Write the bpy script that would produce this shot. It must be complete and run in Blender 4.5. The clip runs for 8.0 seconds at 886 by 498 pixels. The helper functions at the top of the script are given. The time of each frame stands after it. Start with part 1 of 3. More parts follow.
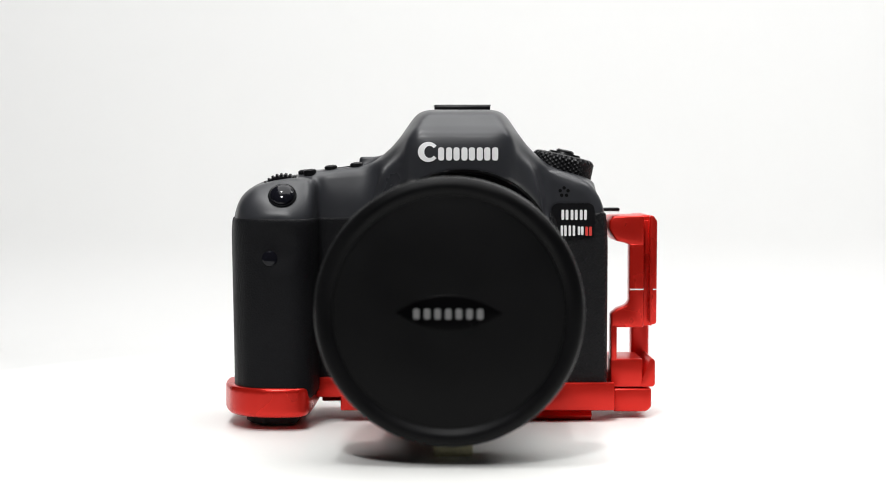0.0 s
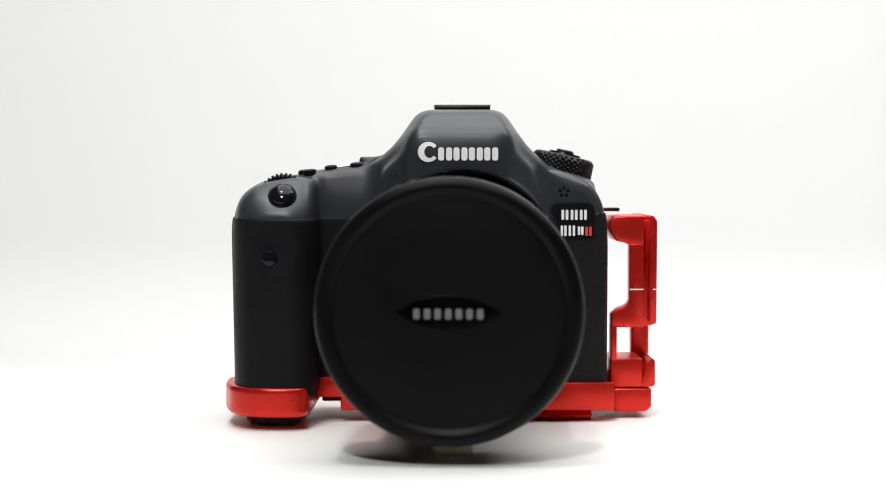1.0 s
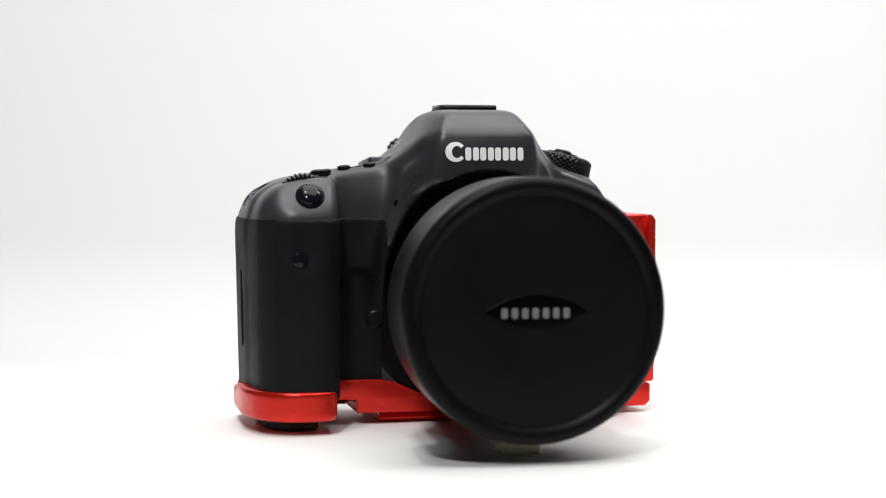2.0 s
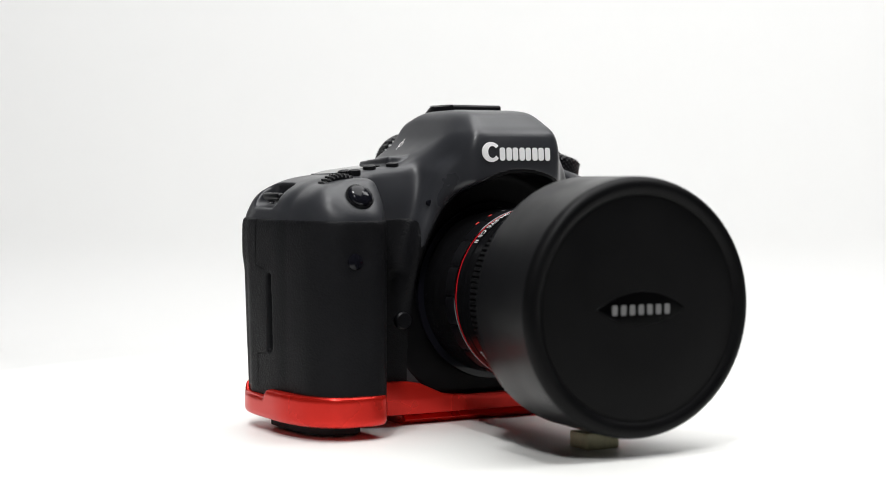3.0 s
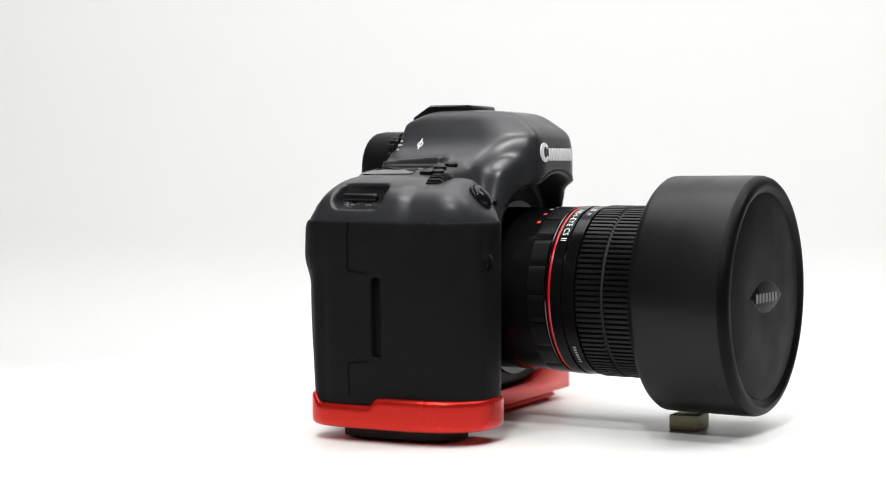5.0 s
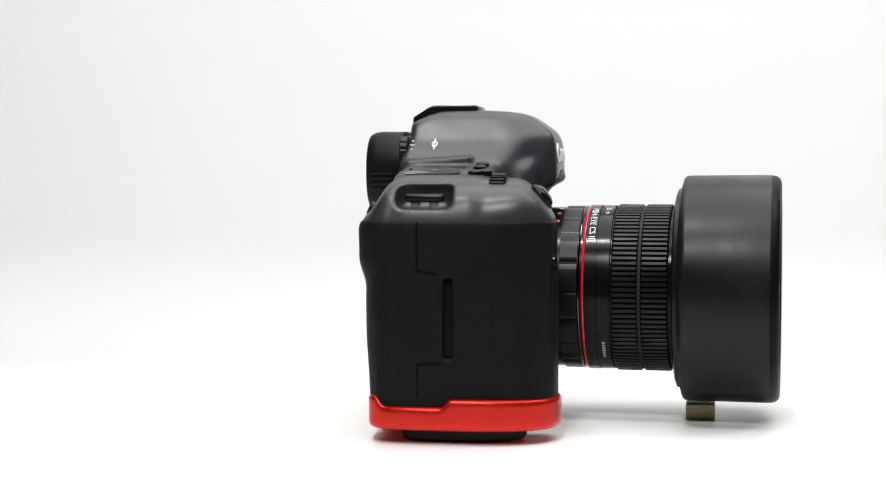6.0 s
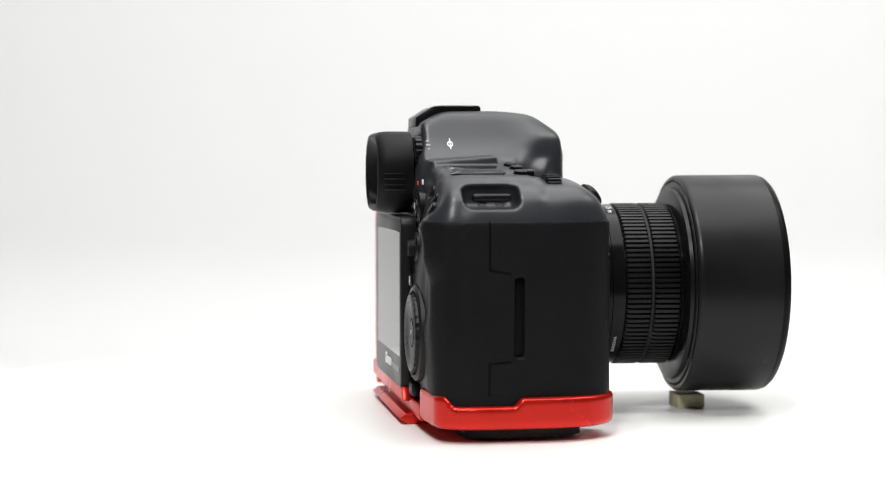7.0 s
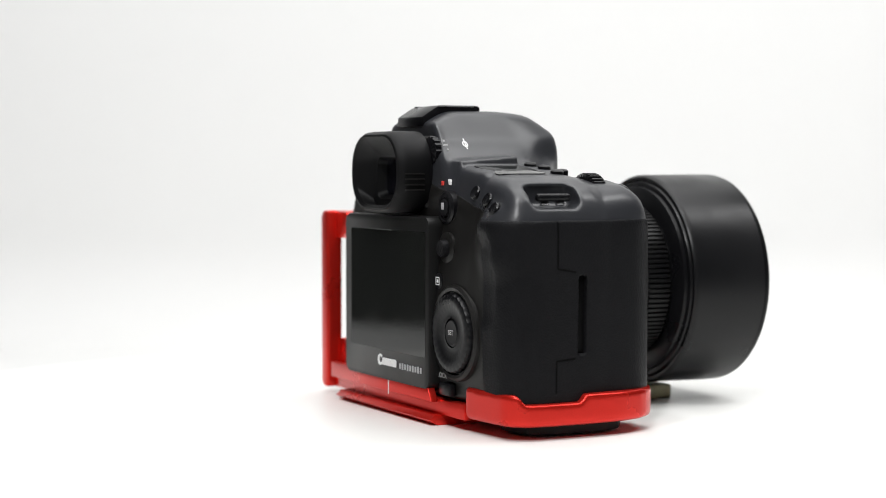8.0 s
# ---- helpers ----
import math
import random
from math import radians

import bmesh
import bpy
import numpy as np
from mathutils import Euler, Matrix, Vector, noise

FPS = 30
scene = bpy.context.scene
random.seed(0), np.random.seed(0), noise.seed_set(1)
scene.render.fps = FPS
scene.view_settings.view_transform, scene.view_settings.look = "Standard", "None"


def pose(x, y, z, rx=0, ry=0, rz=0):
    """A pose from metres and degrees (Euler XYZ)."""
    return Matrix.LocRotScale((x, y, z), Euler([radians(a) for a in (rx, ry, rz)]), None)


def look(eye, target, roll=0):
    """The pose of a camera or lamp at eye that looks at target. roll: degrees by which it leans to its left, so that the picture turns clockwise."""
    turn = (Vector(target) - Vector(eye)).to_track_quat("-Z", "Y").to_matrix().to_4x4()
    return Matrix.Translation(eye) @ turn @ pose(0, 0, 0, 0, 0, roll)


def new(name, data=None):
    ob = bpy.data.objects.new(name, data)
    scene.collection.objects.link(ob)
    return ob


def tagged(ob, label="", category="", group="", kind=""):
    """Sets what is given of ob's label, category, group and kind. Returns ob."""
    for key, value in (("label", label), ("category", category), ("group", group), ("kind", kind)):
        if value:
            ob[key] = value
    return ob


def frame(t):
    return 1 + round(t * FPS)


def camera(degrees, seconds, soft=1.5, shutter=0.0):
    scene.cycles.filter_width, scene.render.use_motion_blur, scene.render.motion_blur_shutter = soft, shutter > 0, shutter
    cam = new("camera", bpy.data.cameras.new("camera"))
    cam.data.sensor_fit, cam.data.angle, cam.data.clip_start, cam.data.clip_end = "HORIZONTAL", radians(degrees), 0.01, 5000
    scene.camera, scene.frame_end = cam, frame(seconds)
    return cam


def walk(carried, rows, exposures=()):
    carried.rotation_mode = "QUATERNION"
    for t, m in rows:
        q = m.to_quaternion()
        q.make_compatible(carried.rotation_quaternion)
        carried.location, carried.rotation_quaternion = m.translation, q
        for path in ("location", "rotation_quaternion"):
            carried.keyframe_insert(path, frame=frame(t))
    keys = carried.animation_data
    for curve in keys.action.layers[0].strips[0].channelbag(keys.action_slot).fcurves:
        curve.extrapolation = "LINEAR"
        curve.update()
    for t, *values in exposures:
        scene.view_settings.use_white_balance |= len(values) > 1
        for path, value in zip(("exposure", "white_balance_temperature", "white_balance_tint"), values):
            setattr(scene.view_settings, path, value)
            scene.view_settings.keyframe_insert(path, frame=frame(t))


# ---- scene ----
# Camera on a tripod; the subject turns on a turntable whose axis is the world's z axis.
cam = camera(28.435, 8.0, soft=0.9)
EYE = pose(0.0, -0.70702, 0.09908, 90 - 2.638, 0, 0.04)
walk(cam, [(0.0, EYE), (8.0, EYE)])
cam.data.dof.use_dof = True
cam.data.dof.focus_distance = 0.670
cam.data.dof.aperture_fstop = 8.0

# ---- world and lamps ----
world = bpy.data.worlds.new("studio_air")
scene.world = world
world.use_nodes = True
world.node_tree.nodes["Background"].inputs[0].default_value = (0.93, 0.96, 1.0, 1)
world.node_tree.nodes["Background"].inputs[1].default_value = 0.05


def area_lamp(name, eye, target, w, h, watts, colour=(1, 1, 1)):
    d = bpy.data.lights.new(name, "AREA")
    d.shape, d.size, d.size_y, d.energy, d.color = "RECTANGLE", w, h, watts, colour
    ob = new(name, d)
    ob.matrix_world = look(eye, target)
    return ob


# broad area added overhead for soft brightness; no such fixture is known
area_lamp("overhead_fill", (0.1, 0.06, 1.3), (0.0, 0.05, 0.0), 1.5, 1.15, 20.5)
# unseen area added to whiten the paper and grade it towards the left
area_lamp("backdrop_fill", (1.05, 0.15, 1.35), (0.45, 1.0, 0.35), 0.7, 0.4, 9.0)
# unseen fill added to lift the front faces and white marks
area_lamp("front_fill", (-0.20, -1.15, 1.20), (0, 0, 0.06), 0.14, 0.14, 11)
area_lamp("ceiling_spot", (-0.19, -0.40, 1.24), (0, 0, 0.05), 0.04, 0.04, 3.6)
scene.view_settings.exposure = 0.0


# ---- materials ----
def material(name, colour, rough, metal=0.0, vary=0.12, grain=900.0, bump=0.05, bump_scale=None, spec=0.5, coat=0.0, smudge=0.1):
    m = bpy.data.materials.new(name)
    m.use_nodes = True
    nt = m.node_tree
    b = nt.nodes["Principled BSDF"]
    tc = nt.nodes.new("ShaderNodeTexCoord")
    n1 = nt.nodes.new("ShaderNodeTexNoise")
    n1.inputs["Scale"].default_value, n1.inputs["Detail"].default_value = grain, 3
    n2 = nt.nodes.new("ShaderNodeTexNoise")
    n2.inputs["Scale"].default_value, n2.inputs["Detail"].default_value = 38.0, 4
    for n in (n1, n2):
        nt.links.new(tc.outputs["Object"], n.inputs["Vector"])
    add = nt.nodes.new("ShaderNodeMath")
    add.operation = "ADD"
    nt.links.new(n1.outputs["Fac"], add.inputs[0])
    nt.links.new(n2.outputs["Fac"], add.inputs[1])
    ramp = nt.nodes.new("ShaderNodeMapRange")
    ramp.inputs["From Min"].default_value, ramp.inputs["From Max"].default_value = 0.6, 1.4
    ramp.inputs["To Min"].default_value, ramp.inputs["To Max"].default_value = 1 - vary, 1 + vary
    nt.links.new(add.outputs[0], ramp.inputs["Value"])
    mix = nt.nodes.new("ShaderNodeVectorMath")
    mix.operation = "SCALE"
    mix.inputs[0].default_value = colour
    nt.links.new(ramp.outputs[0], mix.inputs["Scale"])
    nt.links.new(mix.outputs[0], b.inputs["Base Color"])
    rr = nt.nodes.new("ShaderNodeMapRange")
    rr.inputs["From Min"].default_value, rr.inputs["From Max"].default_value = 0.3, 0.7
    rr.inputs["To Min"].default_value, rr.inputs["To Max"].default_value = max(rough - smudge, 0.02), min(rough + smudge, 1.0)
    nt.links.new(n2.outputs["Fac"], rr.inputs["Value"])
    nt.links.new(rr.outputs[0], b.inputs["Roughness"])
    b.inputs["Metallic"].default_value = metal
    b.inputs["Specular IOR Level"].default_value = spec
    b.inputs["Coat Weight"].default_value = coat
    if bump:
        bp = nt.nodes.new("ShaderNodeBump")
        bp.inputs["Strength"].default_value, bp.inputs["Distance"].default_value = bump, 0.0004
        src = n1
        if bump_scale:
            src = nt.nodes.new("ShaderNodeTexVoronoi")
            src.inputs["Scale"].default_value = bump_scale
            nt.links.new(tc.outputs["Object"], src.inputs["Vector"])
        nt.links.new(src.outputs[0], bp.inputs["Height"])
        nt.links.new(bp.outputs[0], b.inputs["Normal"])
    return m


PAINT = material("satin_black_paint", (0.027, 0.028, 0.032), 0.36, grain=2600, bump=0.06, spec=0.45)
RUBBER = material("leathered_rubber", (0.0075, 0.0076, 0.0087), 0.52, bump=0.3, bump_scale=1300, spec=0.11)
LEATHER = material("grained_leatherette", (0.0085, 0.0085, 0.0095), 0.45, bump=0.8, bump_scale=1000, spec=0.16)
PLASTIC = material("black_plastic", (0.006, 0.006, 0.007), 0.33, grain=1800, bump=0.05, spec=0.24)
GLOSS = material("gloss_black", (0.006, 0.006, 0.009), 0.10, bump=0, smudge=0.03, spec=0.22)
MATT = material("matt_black", (0.008, 0.008, 0.008), 0.8, bump=0.1)
LENS_PAINT = material("lens_semi_matt_black", (0.005, 0.005, 0.0055), 0.20, grain=2200, bump=0.03, spec=0.15)
HOOD = material("hood_black", (0.0075, 0.0076, 0.0085), 0.34, grain=1500, bump=0.03, spec=0.23)
# darker than HOOD: the shade on the cap's front is in the colour
CAP = material("dimmed_cap_plastic", (0.0042, 0.0042, 0.0045), 0.5, grain=1500, bump=0.05, spec=0.09)
# darkest copy of the cap's black, holding the rim's highlights down by colour
RIM = material("dimmed_rim_black", (0.003, 0.003, 0.0034), 0.42, grain=1500, bump=0.04, spec=0.10)
# near-black that puts the shade round the lens into the colour
SURROUND_SHADE = material("surround_shade_black", (0.0035, 0.0035, 0.004), 0.45, grain=1800, bump=0.05, spec=0.10)
REAR = material("rear_panel_black", (0.011, 0.0105, 0.010), 0.42, grain=2200, bump=0.05, spec=0.25)
RIB = material("focus_rubber", (0.0065, 0.0065, 0.007), 0.38, grain=1800, bump=0.05, spec=0.22)
PLAQUE = material("dark_plaque", (0.0012, 0.0012, 0.0014), 0.32, bump=0, spec=0.06)
EYECUP = material("soft_black_rubber", (0.0045, 0.0045, 0.005), 0.45, grain=1500, bump=0.05, spec=0.16)
DIM_INK = material("dim_grey_ink", (0.15, 0.15, 0.15), 0.5, bump=0, vary=0.05)
RED = material("red_anodised_aluminium", (0.65, 0.020, 0.012), 0.30, metal=0.6, grain=3000, bump=0.06, smudge=0.06)
# bright metal only for the ring that draws the aperture ring's highlight
BRIGHT = material("highlight_ring_metal", (0.10, 0.10, 0.105), 0.16, metal=1.0, bump=0, smudge=0.03)
RED_RING = material("red_ring_paint", (0.68, 0.009, 0.018), 0.22, bump=0, spec=0.5)
RED_MARK = material("red_mark", (0.7, 0.05, 0.04), 0.5, bump=0)
WHITE_INK = material("white_ink", (0.88, 0.88, 0.88), 0.5, bump=0, vary=0.03)
GREY_INK = material("grey_ink", (0.42, 0.42, 0.43), 0.5, bump=0, vary=0.05)
STEEL = material("steel", (0.55, 0.55, 0.56), 0.3, metal=1.0, bump=0.02)
SCREEN = material("screen_glass", (0.012, 0.013, 0.012), 0.07, bump=0, smudge=0.03, spec=0.4)
BEZEL = material("bezel_black", (0.010, 0.010, 0.010), 0.38, bump=0.02, smudge=0.05, spec=0.2)
WHITE_TOP = material("white_laminate", (0.86, 0.86, 0.835), 0.38, grain=500, vary=0.004, bump=0, smudge=0.02)
PAPER = material("white_paper", (0.80, 0.80, 0.792), 0.85, grain=220, vary=0.008, bump=0)
WALL = material("grey_wall_paint", (0.10, 0.10, 0.105), 0.8, grain=120, vary=0.06, bump=0.1)
WOOD = material("pale_eraser_rubber", (0.55, 0.52, 0.33), 0.55, grain=700, vary=0.15, bump=0.1)

MM = 0.001


# ---- mesh helpers (millimetres in the subject's own space) ----
def finish(name, me, mat, parent=None, label="", smooth=True, sharp=35):
    me.transform(Matrix.Scale(MM, 4))
    me.materials.append(mat)
    if smooth:
        me.polygons.foreach_set("use_smooth", [True] * len(me.polygons))
        me.set_sharp_from_angle(angle=radians(sharp))
    ob = new(name, me)
    if parent is not None:
        ob.parent = parent
    if label:
        tagged(ob, label)
    return ob


def part(name, bm, mat, parent=None, label="", sharp=35):
    bmesh.ops.recalc_face_normals(bm, faces=bm.faces)
    me = bpy.data.meshes.new(name)
    bm.to_mesh(me)
    bm.free()
    return finish(name, me, mat, parent, label, True, sharp)


def bevelled(bm, width, segments=2, angle=30):
    if width > 0:
        es = [e for e in bm.edges if len(e.link_faces) == 2 and e.calc_face_angle(0) > radians(angle)]
        bmesh.ops.bevel(bm, geom=es, offset=width, segments=segments, profile=0.5, affect="EDGES", clamp_overlap=True)
    return bm


def slab(c, s, bevel=0.0, segments=2, m=None):
    bm = bmesh.new()
    bmesh.ops.create_cube(bm, size=1.0, matrix=Matrix.Translation(c) @ Matrix.Diagonal((*s, 1)))
    bevelled(bm, bevel, segments)
    if m is not None:
        bm.transform(m)
    return bm


def prism(points, axis, a, b, bevel=0.0, segments=2, angle=30):
    """A polygon in the plane across axis, drawn out from a to b along it."""
    bm = bmesh.new()

    def at(p, v):
        return {"x": (v, p[0], p[1]), "y": (p[0], v, p[1]), "z": (p[0], p[1], v)}[axis]

    lo, hi = [bm.verts.new(at(p, a)) for p in points], [bm.verts.new(at(p, b)) for p in points]
    n = len(points)
    bm.faces.new(lo), bm.faces.new(hi)
    for i in range(n):
        bm.faces.new((lo[i], lo[(i + 1) % n], hi[(i + 1) % n], hi[i]))
    bmesh.ops.recalc_face_normals(bm, faces=bm.faces)
    return bevelled(bm, bevel, segments, angle)


def lathe(profile, m, n=96, wave=None, caps=True):
    """A profile of (radius, height) turned about z and placed by m; wave(k, i) adds to the radius."""
    bm = bmesh.new()
    rings = []
    for k, (r, h) in enumerate(profile):
        if r < 1e-6:
            rings.append([bm.verts.new((0, 0, h))])
        else:
            ring = []
            for i in range(n):
                a, q = 2 * math.pi * i / n, r + (wave(k, i) if wave else 0)
                ring.append(bm.verts.new((q * math.cos(a), q * math.sin(a), h)))
            rings.append(ring)
    for p, q in zip(rings, rings[1:]):
        for i in range(n):
            j = (i + 1) % n
            if len(p) == 1 and len(q) > 1:
                bm.faces.new((p[0], q[i], q[j]))
            elif len(q) == 1 and len(p) > 1:
                bm.faces.new((p[i], p[j], q[0]))
            elif len(p) > 1:
                bm.faces.new((p[i], p[j], q[j], q[i]))
    if caps:
        for ring in (rings[0], rings[-1]):
            if len(ring) > 1:
                bm.faces.new(ring)
    bm.transform(m)
    return bm


def outline(w, h, r, n=5):
    """A rounded rectangle about the origin."""
    pts = []
    for cx, cy, a0 in ((w / 2 - r, h / 2 - r, 0), (-w / 2 + r, h / 2 - r, 90), (-w / 2 + r, -h / 2 + r, 180), (w / 2 - r, -h / 2 + r, 270)):
        for k in range(n + 1):
            a = radians(a0 + 90 * k / n)
            pts.append((cx + r * math.cos(a), cy + r * math.sin(a)))
    return pts


def moved(points, x, y, turn=0.0):
    c, s = math.cos(radians(turn)), math.sin(radians(turn))
    return [(x + c * p - s * q, y + s * p + c * q) for p, q in points]


def merged(bms):
    bm = bmesh.new()
    for b in bms:
        me = bpy.data.meshes.new("piece")
        b.to_mesh(me)
        b.free()
        bm.from_mesh(me)
        bpy.data.meshes.remove(me)
    return bm


def lettering(text, size, place, align="CENTER"):
    """Flat built-in letters; place(x, y) gives the point in space of a point of the text."""
    cu = bpy.data.curves.new("lettering", "FONT")
    cu.body, cu.size, cu.align_x, cu.align_y, cu.resolution_u = text, size, align, "CENTER", 3
    ob = bpy.data.objects.new("lettering", cu)
    me = bpy.data.meshes.new_from_object(ob)
    bpy.data.objects.remove(ob)
    bm = bmesh.new()
    bm.from_mesh(me)
    for v in bm.verts:
        v.co = place(v.co.x, v.co.y)
    return bm


# ---- the setting ----
def structure(name, bm, mat, label):
    return tagged(part(name, bm, mat, None, label), kind="structure")


def build_setting():
    # a table of white laminate with a paper sweep that rises behind it
    structure("floor", slab((0, 0, -830), (5000, 5000, 60)), WALL, "plain grey studio floor")
    structure("ceiling", slab((0, 0, 2030), (5000, 5000, 60)), WALL, "plain grey studio ceiling")
    for name, c, s in (("wall_north", (0, 2530, 600), (5120, 60, 2800)), ("wall_south", (0, -2530, 600), (5120, 60, 2800)),
                       ("wall_east", (2530, 0, 600), (60, 5000, 2800)), ("wall_west", (-2530, 0, 600), (60, 5000, 2800))):
        structure(name, slab(c, s), WALL, "plain grey studio wall")
    pts = [(-450, -70)]
    for k in range(13):
        a = radians(90 * k / 12)
        pts.append((900 + 100 * math.sin(a), 30 - 100 * math.cos(a)))
    pts.append((1000, 1500))
    back = [(y + 2, z - 2) for y, z in reversed(pts)]
    back[0] = (1002.5, 1500)
    sweep = prism(pts + back, "x", -960, 1300)
    structure("backdrop", sweep, PAPER, "white seamless paper sweep behind the turntable")
    table = new("studio_table")
    tagged(table, "white studio table under the paper sweep", "table", kind="structure")
    part("tabletop", slab((0, 100, -90), (1500, 1100, 34), 3), WHITE_TOP, table)
    for x in (-700, 700):
        for y in (-400, 600):
            part("leg", slab((x, y, -453.5), (50, 50, 693), 2), STEEL, table)


def build_turntable():
    t = new("turntable")
    tagged(t, "round white glossy turntable with a rounded rim", "turntable")
    prof = [(0, -26), (258, -26), (261, -25), (262.5, -22), (262.5, -4), (261.5, -1.2), (259, 0), (0, 0)]
    part("disc", lathe(prof, Matrix.Identity(4), 160), WHITE_TOP, t)
    part("foot", lathe([(0, -69.5), (150, -69.5), (152, -67), (152, -26.5), (0, -26.5)], Matrix.Identity(4), 96), PLASTIC, t)
    return t


# ---- the camera body as a solid of blended forms ----
STEP = 0.8
GX, GY, GZ = np.arange(-93, 73, STEP), np.arange(-60, 31, STEP), np.arange(4, 130, STEP)
X, Y, Z = np.meshgrid(GX.astype(np.float32), GY.astype(np.float32), GZ.astype(np.float32), indexing="ij")


def smin(a, b, k):
    h = np.clip(0.5 + 0.5 * (b - a) / k, 0, 1)
    return b * (1 - h) + a * h - k * h * (1 - h)


def smax(a, b, k):
    return -smin(-a, -b, k)


def convex(U, V, pts, k):
    """Distance to a convex polygon, listed counter-clockwise, with corners rounded by k."""
    d = None
    for (u0, v0), (u1, v1) in zip(pts, pts[1:] + pts[:1]):
        l = math.hypot(u1 - u0, v1 - v0)
        e = (U - u0) * ((v1 - v0) / l) - (V - v0) * ((u1 - u0) / l)
        d = e if d is None else smax(d, e, k)
    return d


def rbox(c, h, r):
    qx, qy, qz = np.abs(X - c[0]) - h[0] + r, np.abs(Y - c[1]) - h[1] + r, np.abs(Z - c[2]) - h[2] + r
    out = np.sqrt(np.maximum(qx, 0) ** 2 + np.maximum(qy, 0) ** 2 + np.maximum(qz, 0) ** 2)
    return out + np.minimum(np.maximum(qx, np.maximum(qy, qz)), 0) - r


LX, LZ = 6.3, 51.6  # the lens axis


def camera_solid():
    # chassis: outline from the front, thickness from the side
    front = convex(X, Z, [(-82.6, 9.5), (64.5, 9.5), (65, 75), (62.5, 86), (57, 94), (36, 100.5), (-34, 99.5), (-68, 95), (-78.5, 89.5), (-84, 78)], 2.2)
    depth = convex(Y, Z, [(-24, 9.5), (15.5, 9.5), (20.0, 80), (11.5, 96), (6, 130), (-24, 130)], 4)
    low = np.clip(1 - Z / 78, 0, 1)
    plan = convex(X * np.where(X < 0, 1 + 0.026 * low, 1), Y * np.where(Y > 0, 1 + 0.16 * low, 1), [(-84, -16), (-74, -60), (64.8, -60), (64.8, 1), (61.5, 12), (54, 21), (-60, 23), (-75, 20), (-83.2, 12), (-84.3, 1)], 1.5)
    solid = smax(smax(front, depth, 5), plan, 4)
    # hand grip with a sloping nose
    grip = convex(X, Y, [(-84, 5), (-83.8, -16), (-82.2, -32), (-78.5, -43.5), (-72, -50.5), (-63, -53), (-55.5, -52.2), (-50.2, -46), (-48, -15), (-48, 5)], 3)
    nose = convex(Y, Z, [(-53, 9.5), (20, 9.5), (20, 96.5), (-38, 96.5), (-53, 80.5)], 2.5)
    top = convex(X, Z, [(-82.6, 9.5), (-44, 9.5), (-44, 99), (-66, 96), (-77.5, 90), (-84.5, 78)], 4)
    grip = smax(smax(grip, nose, 6), top, 5)
    solid = smin(solid, grip, 3)
    # finger dent under the shutter button
    solid = smax(solid, -(np.sqrt((X + 64) ** 2 + (Y + 62) ** 2 * 1.2 + (Z - 70) ** 2 * 0.9) - 12.5), 5)
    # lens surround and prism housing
    surround = smax(convex(X, Z, [(-34, 9.5), (42, 9.5), (42, 70), (33, 100), (-22, 100), (-34, 70)], 5), convex(Y, Z, [(-36, 9.5), (10, 9.5), (10, 101), (-45.5, 101), (-45.5, 92), (-37, 70)], 3), 6)
    solid = smin(solid, surround, 8)
    hump = smax(convex(X, Z, [(-26, 92), (38, 92), (38, 98), (22.5, 122.6), (-9.5, 122.6), (-26, 98)], 5),
                convex(Y, Z, [(-48, 92), (11, 92), (11.5, 117), (1, 122.8), (-20, 123.6), (-34.5, 120.8), (-44.6, 113.6), (-47, 108.5)], 1.6), 3)
    for side in (-1, 1):  # slanting facets at the upper front corners
        hump = smax(hump, 0.708 * side * (X - LX) - 0.233 * Y + 0.666 * Z - 98.3, 2)
    taper = convex(X, Y, [(-12.5, -48), (24.5, -48), (40, -8), (40, 20), (-28, 20), (-28, -8)], 6)
    solid = smin(solid, smax(hump, taper, 3), 11)
    # shoulder between grip and prism that carries the row of buttons
    shoulder = smax(convex(X, Z, [(-52, 60), (-24, 60), (-24, 101.2), (-40, 99.2), (-52, 97.4)], 3), convex(Y, Z, [(-27.5, 60), (10, 60), (10, 101), (-22.5, 101), (-27.5, 90)], 3), 3)
    solid = smin(solid, shoulder, 4)
    # pedestal of the mode dial, leaning outwards
    ca, sa = math.cos(radians(13)), math.sin(radians(13))
    du, dw = (X - 46.3) * ca - (Z - 96.2) * sa, (X - 46.3) * sa + (Z - 96.2) * ca
    stub = smax(np.sqrt(du ** 2 + (Y + 5) ** 2) - 13.2, smax(dw + 0.3, -dw - 14, 2), 2)
    solid = smin(solid, stub, 6)
    # thumb rest
    solid = smin(solid, rbox((-69.5, 10.0, 72), (10.8, 10.0, 13), 9), 5)
    # round throat for the lens
    throat = np.sqrt((X - LX) ** 2 + (Z - LZ) ** 2) - 35.5
    throat = smin(throat, np.sqrt((X - LX - 1) ** 2 + ((Z - LZ - 10.5) * 1.0) ** 2) - 35.5, 6)
    solid = smax(solid, -smax(throat, Y + 27.5, 3), 1.6)
    # strap lug pocket and the card door's thumb slot
    solid = smax(solid, -rbox((-80, -4.6, 89.3), (9, 10.3, 4.9), 3.4), 1.0)
    solid = smax(solid, -rbox((-86, -14.1, 45.5), (6.5, 2.3, 15), 1.2), 0.5)
    # soft ridge beside the top display, hollow for the thumb at the back
    ridge = smax(rbox((-29, -2.5, 98), (4.6, 13.0, 6.4), 1.6), (Z - 102.8) * 0.98 + (Y + 2) * 0.075, 0.6)
    solid = smin(solid, ridge, 1.6)
    solid = smax(solid, -rbox((-64, 24, 58), (9, 6, 16), 5), 5)
    return solid


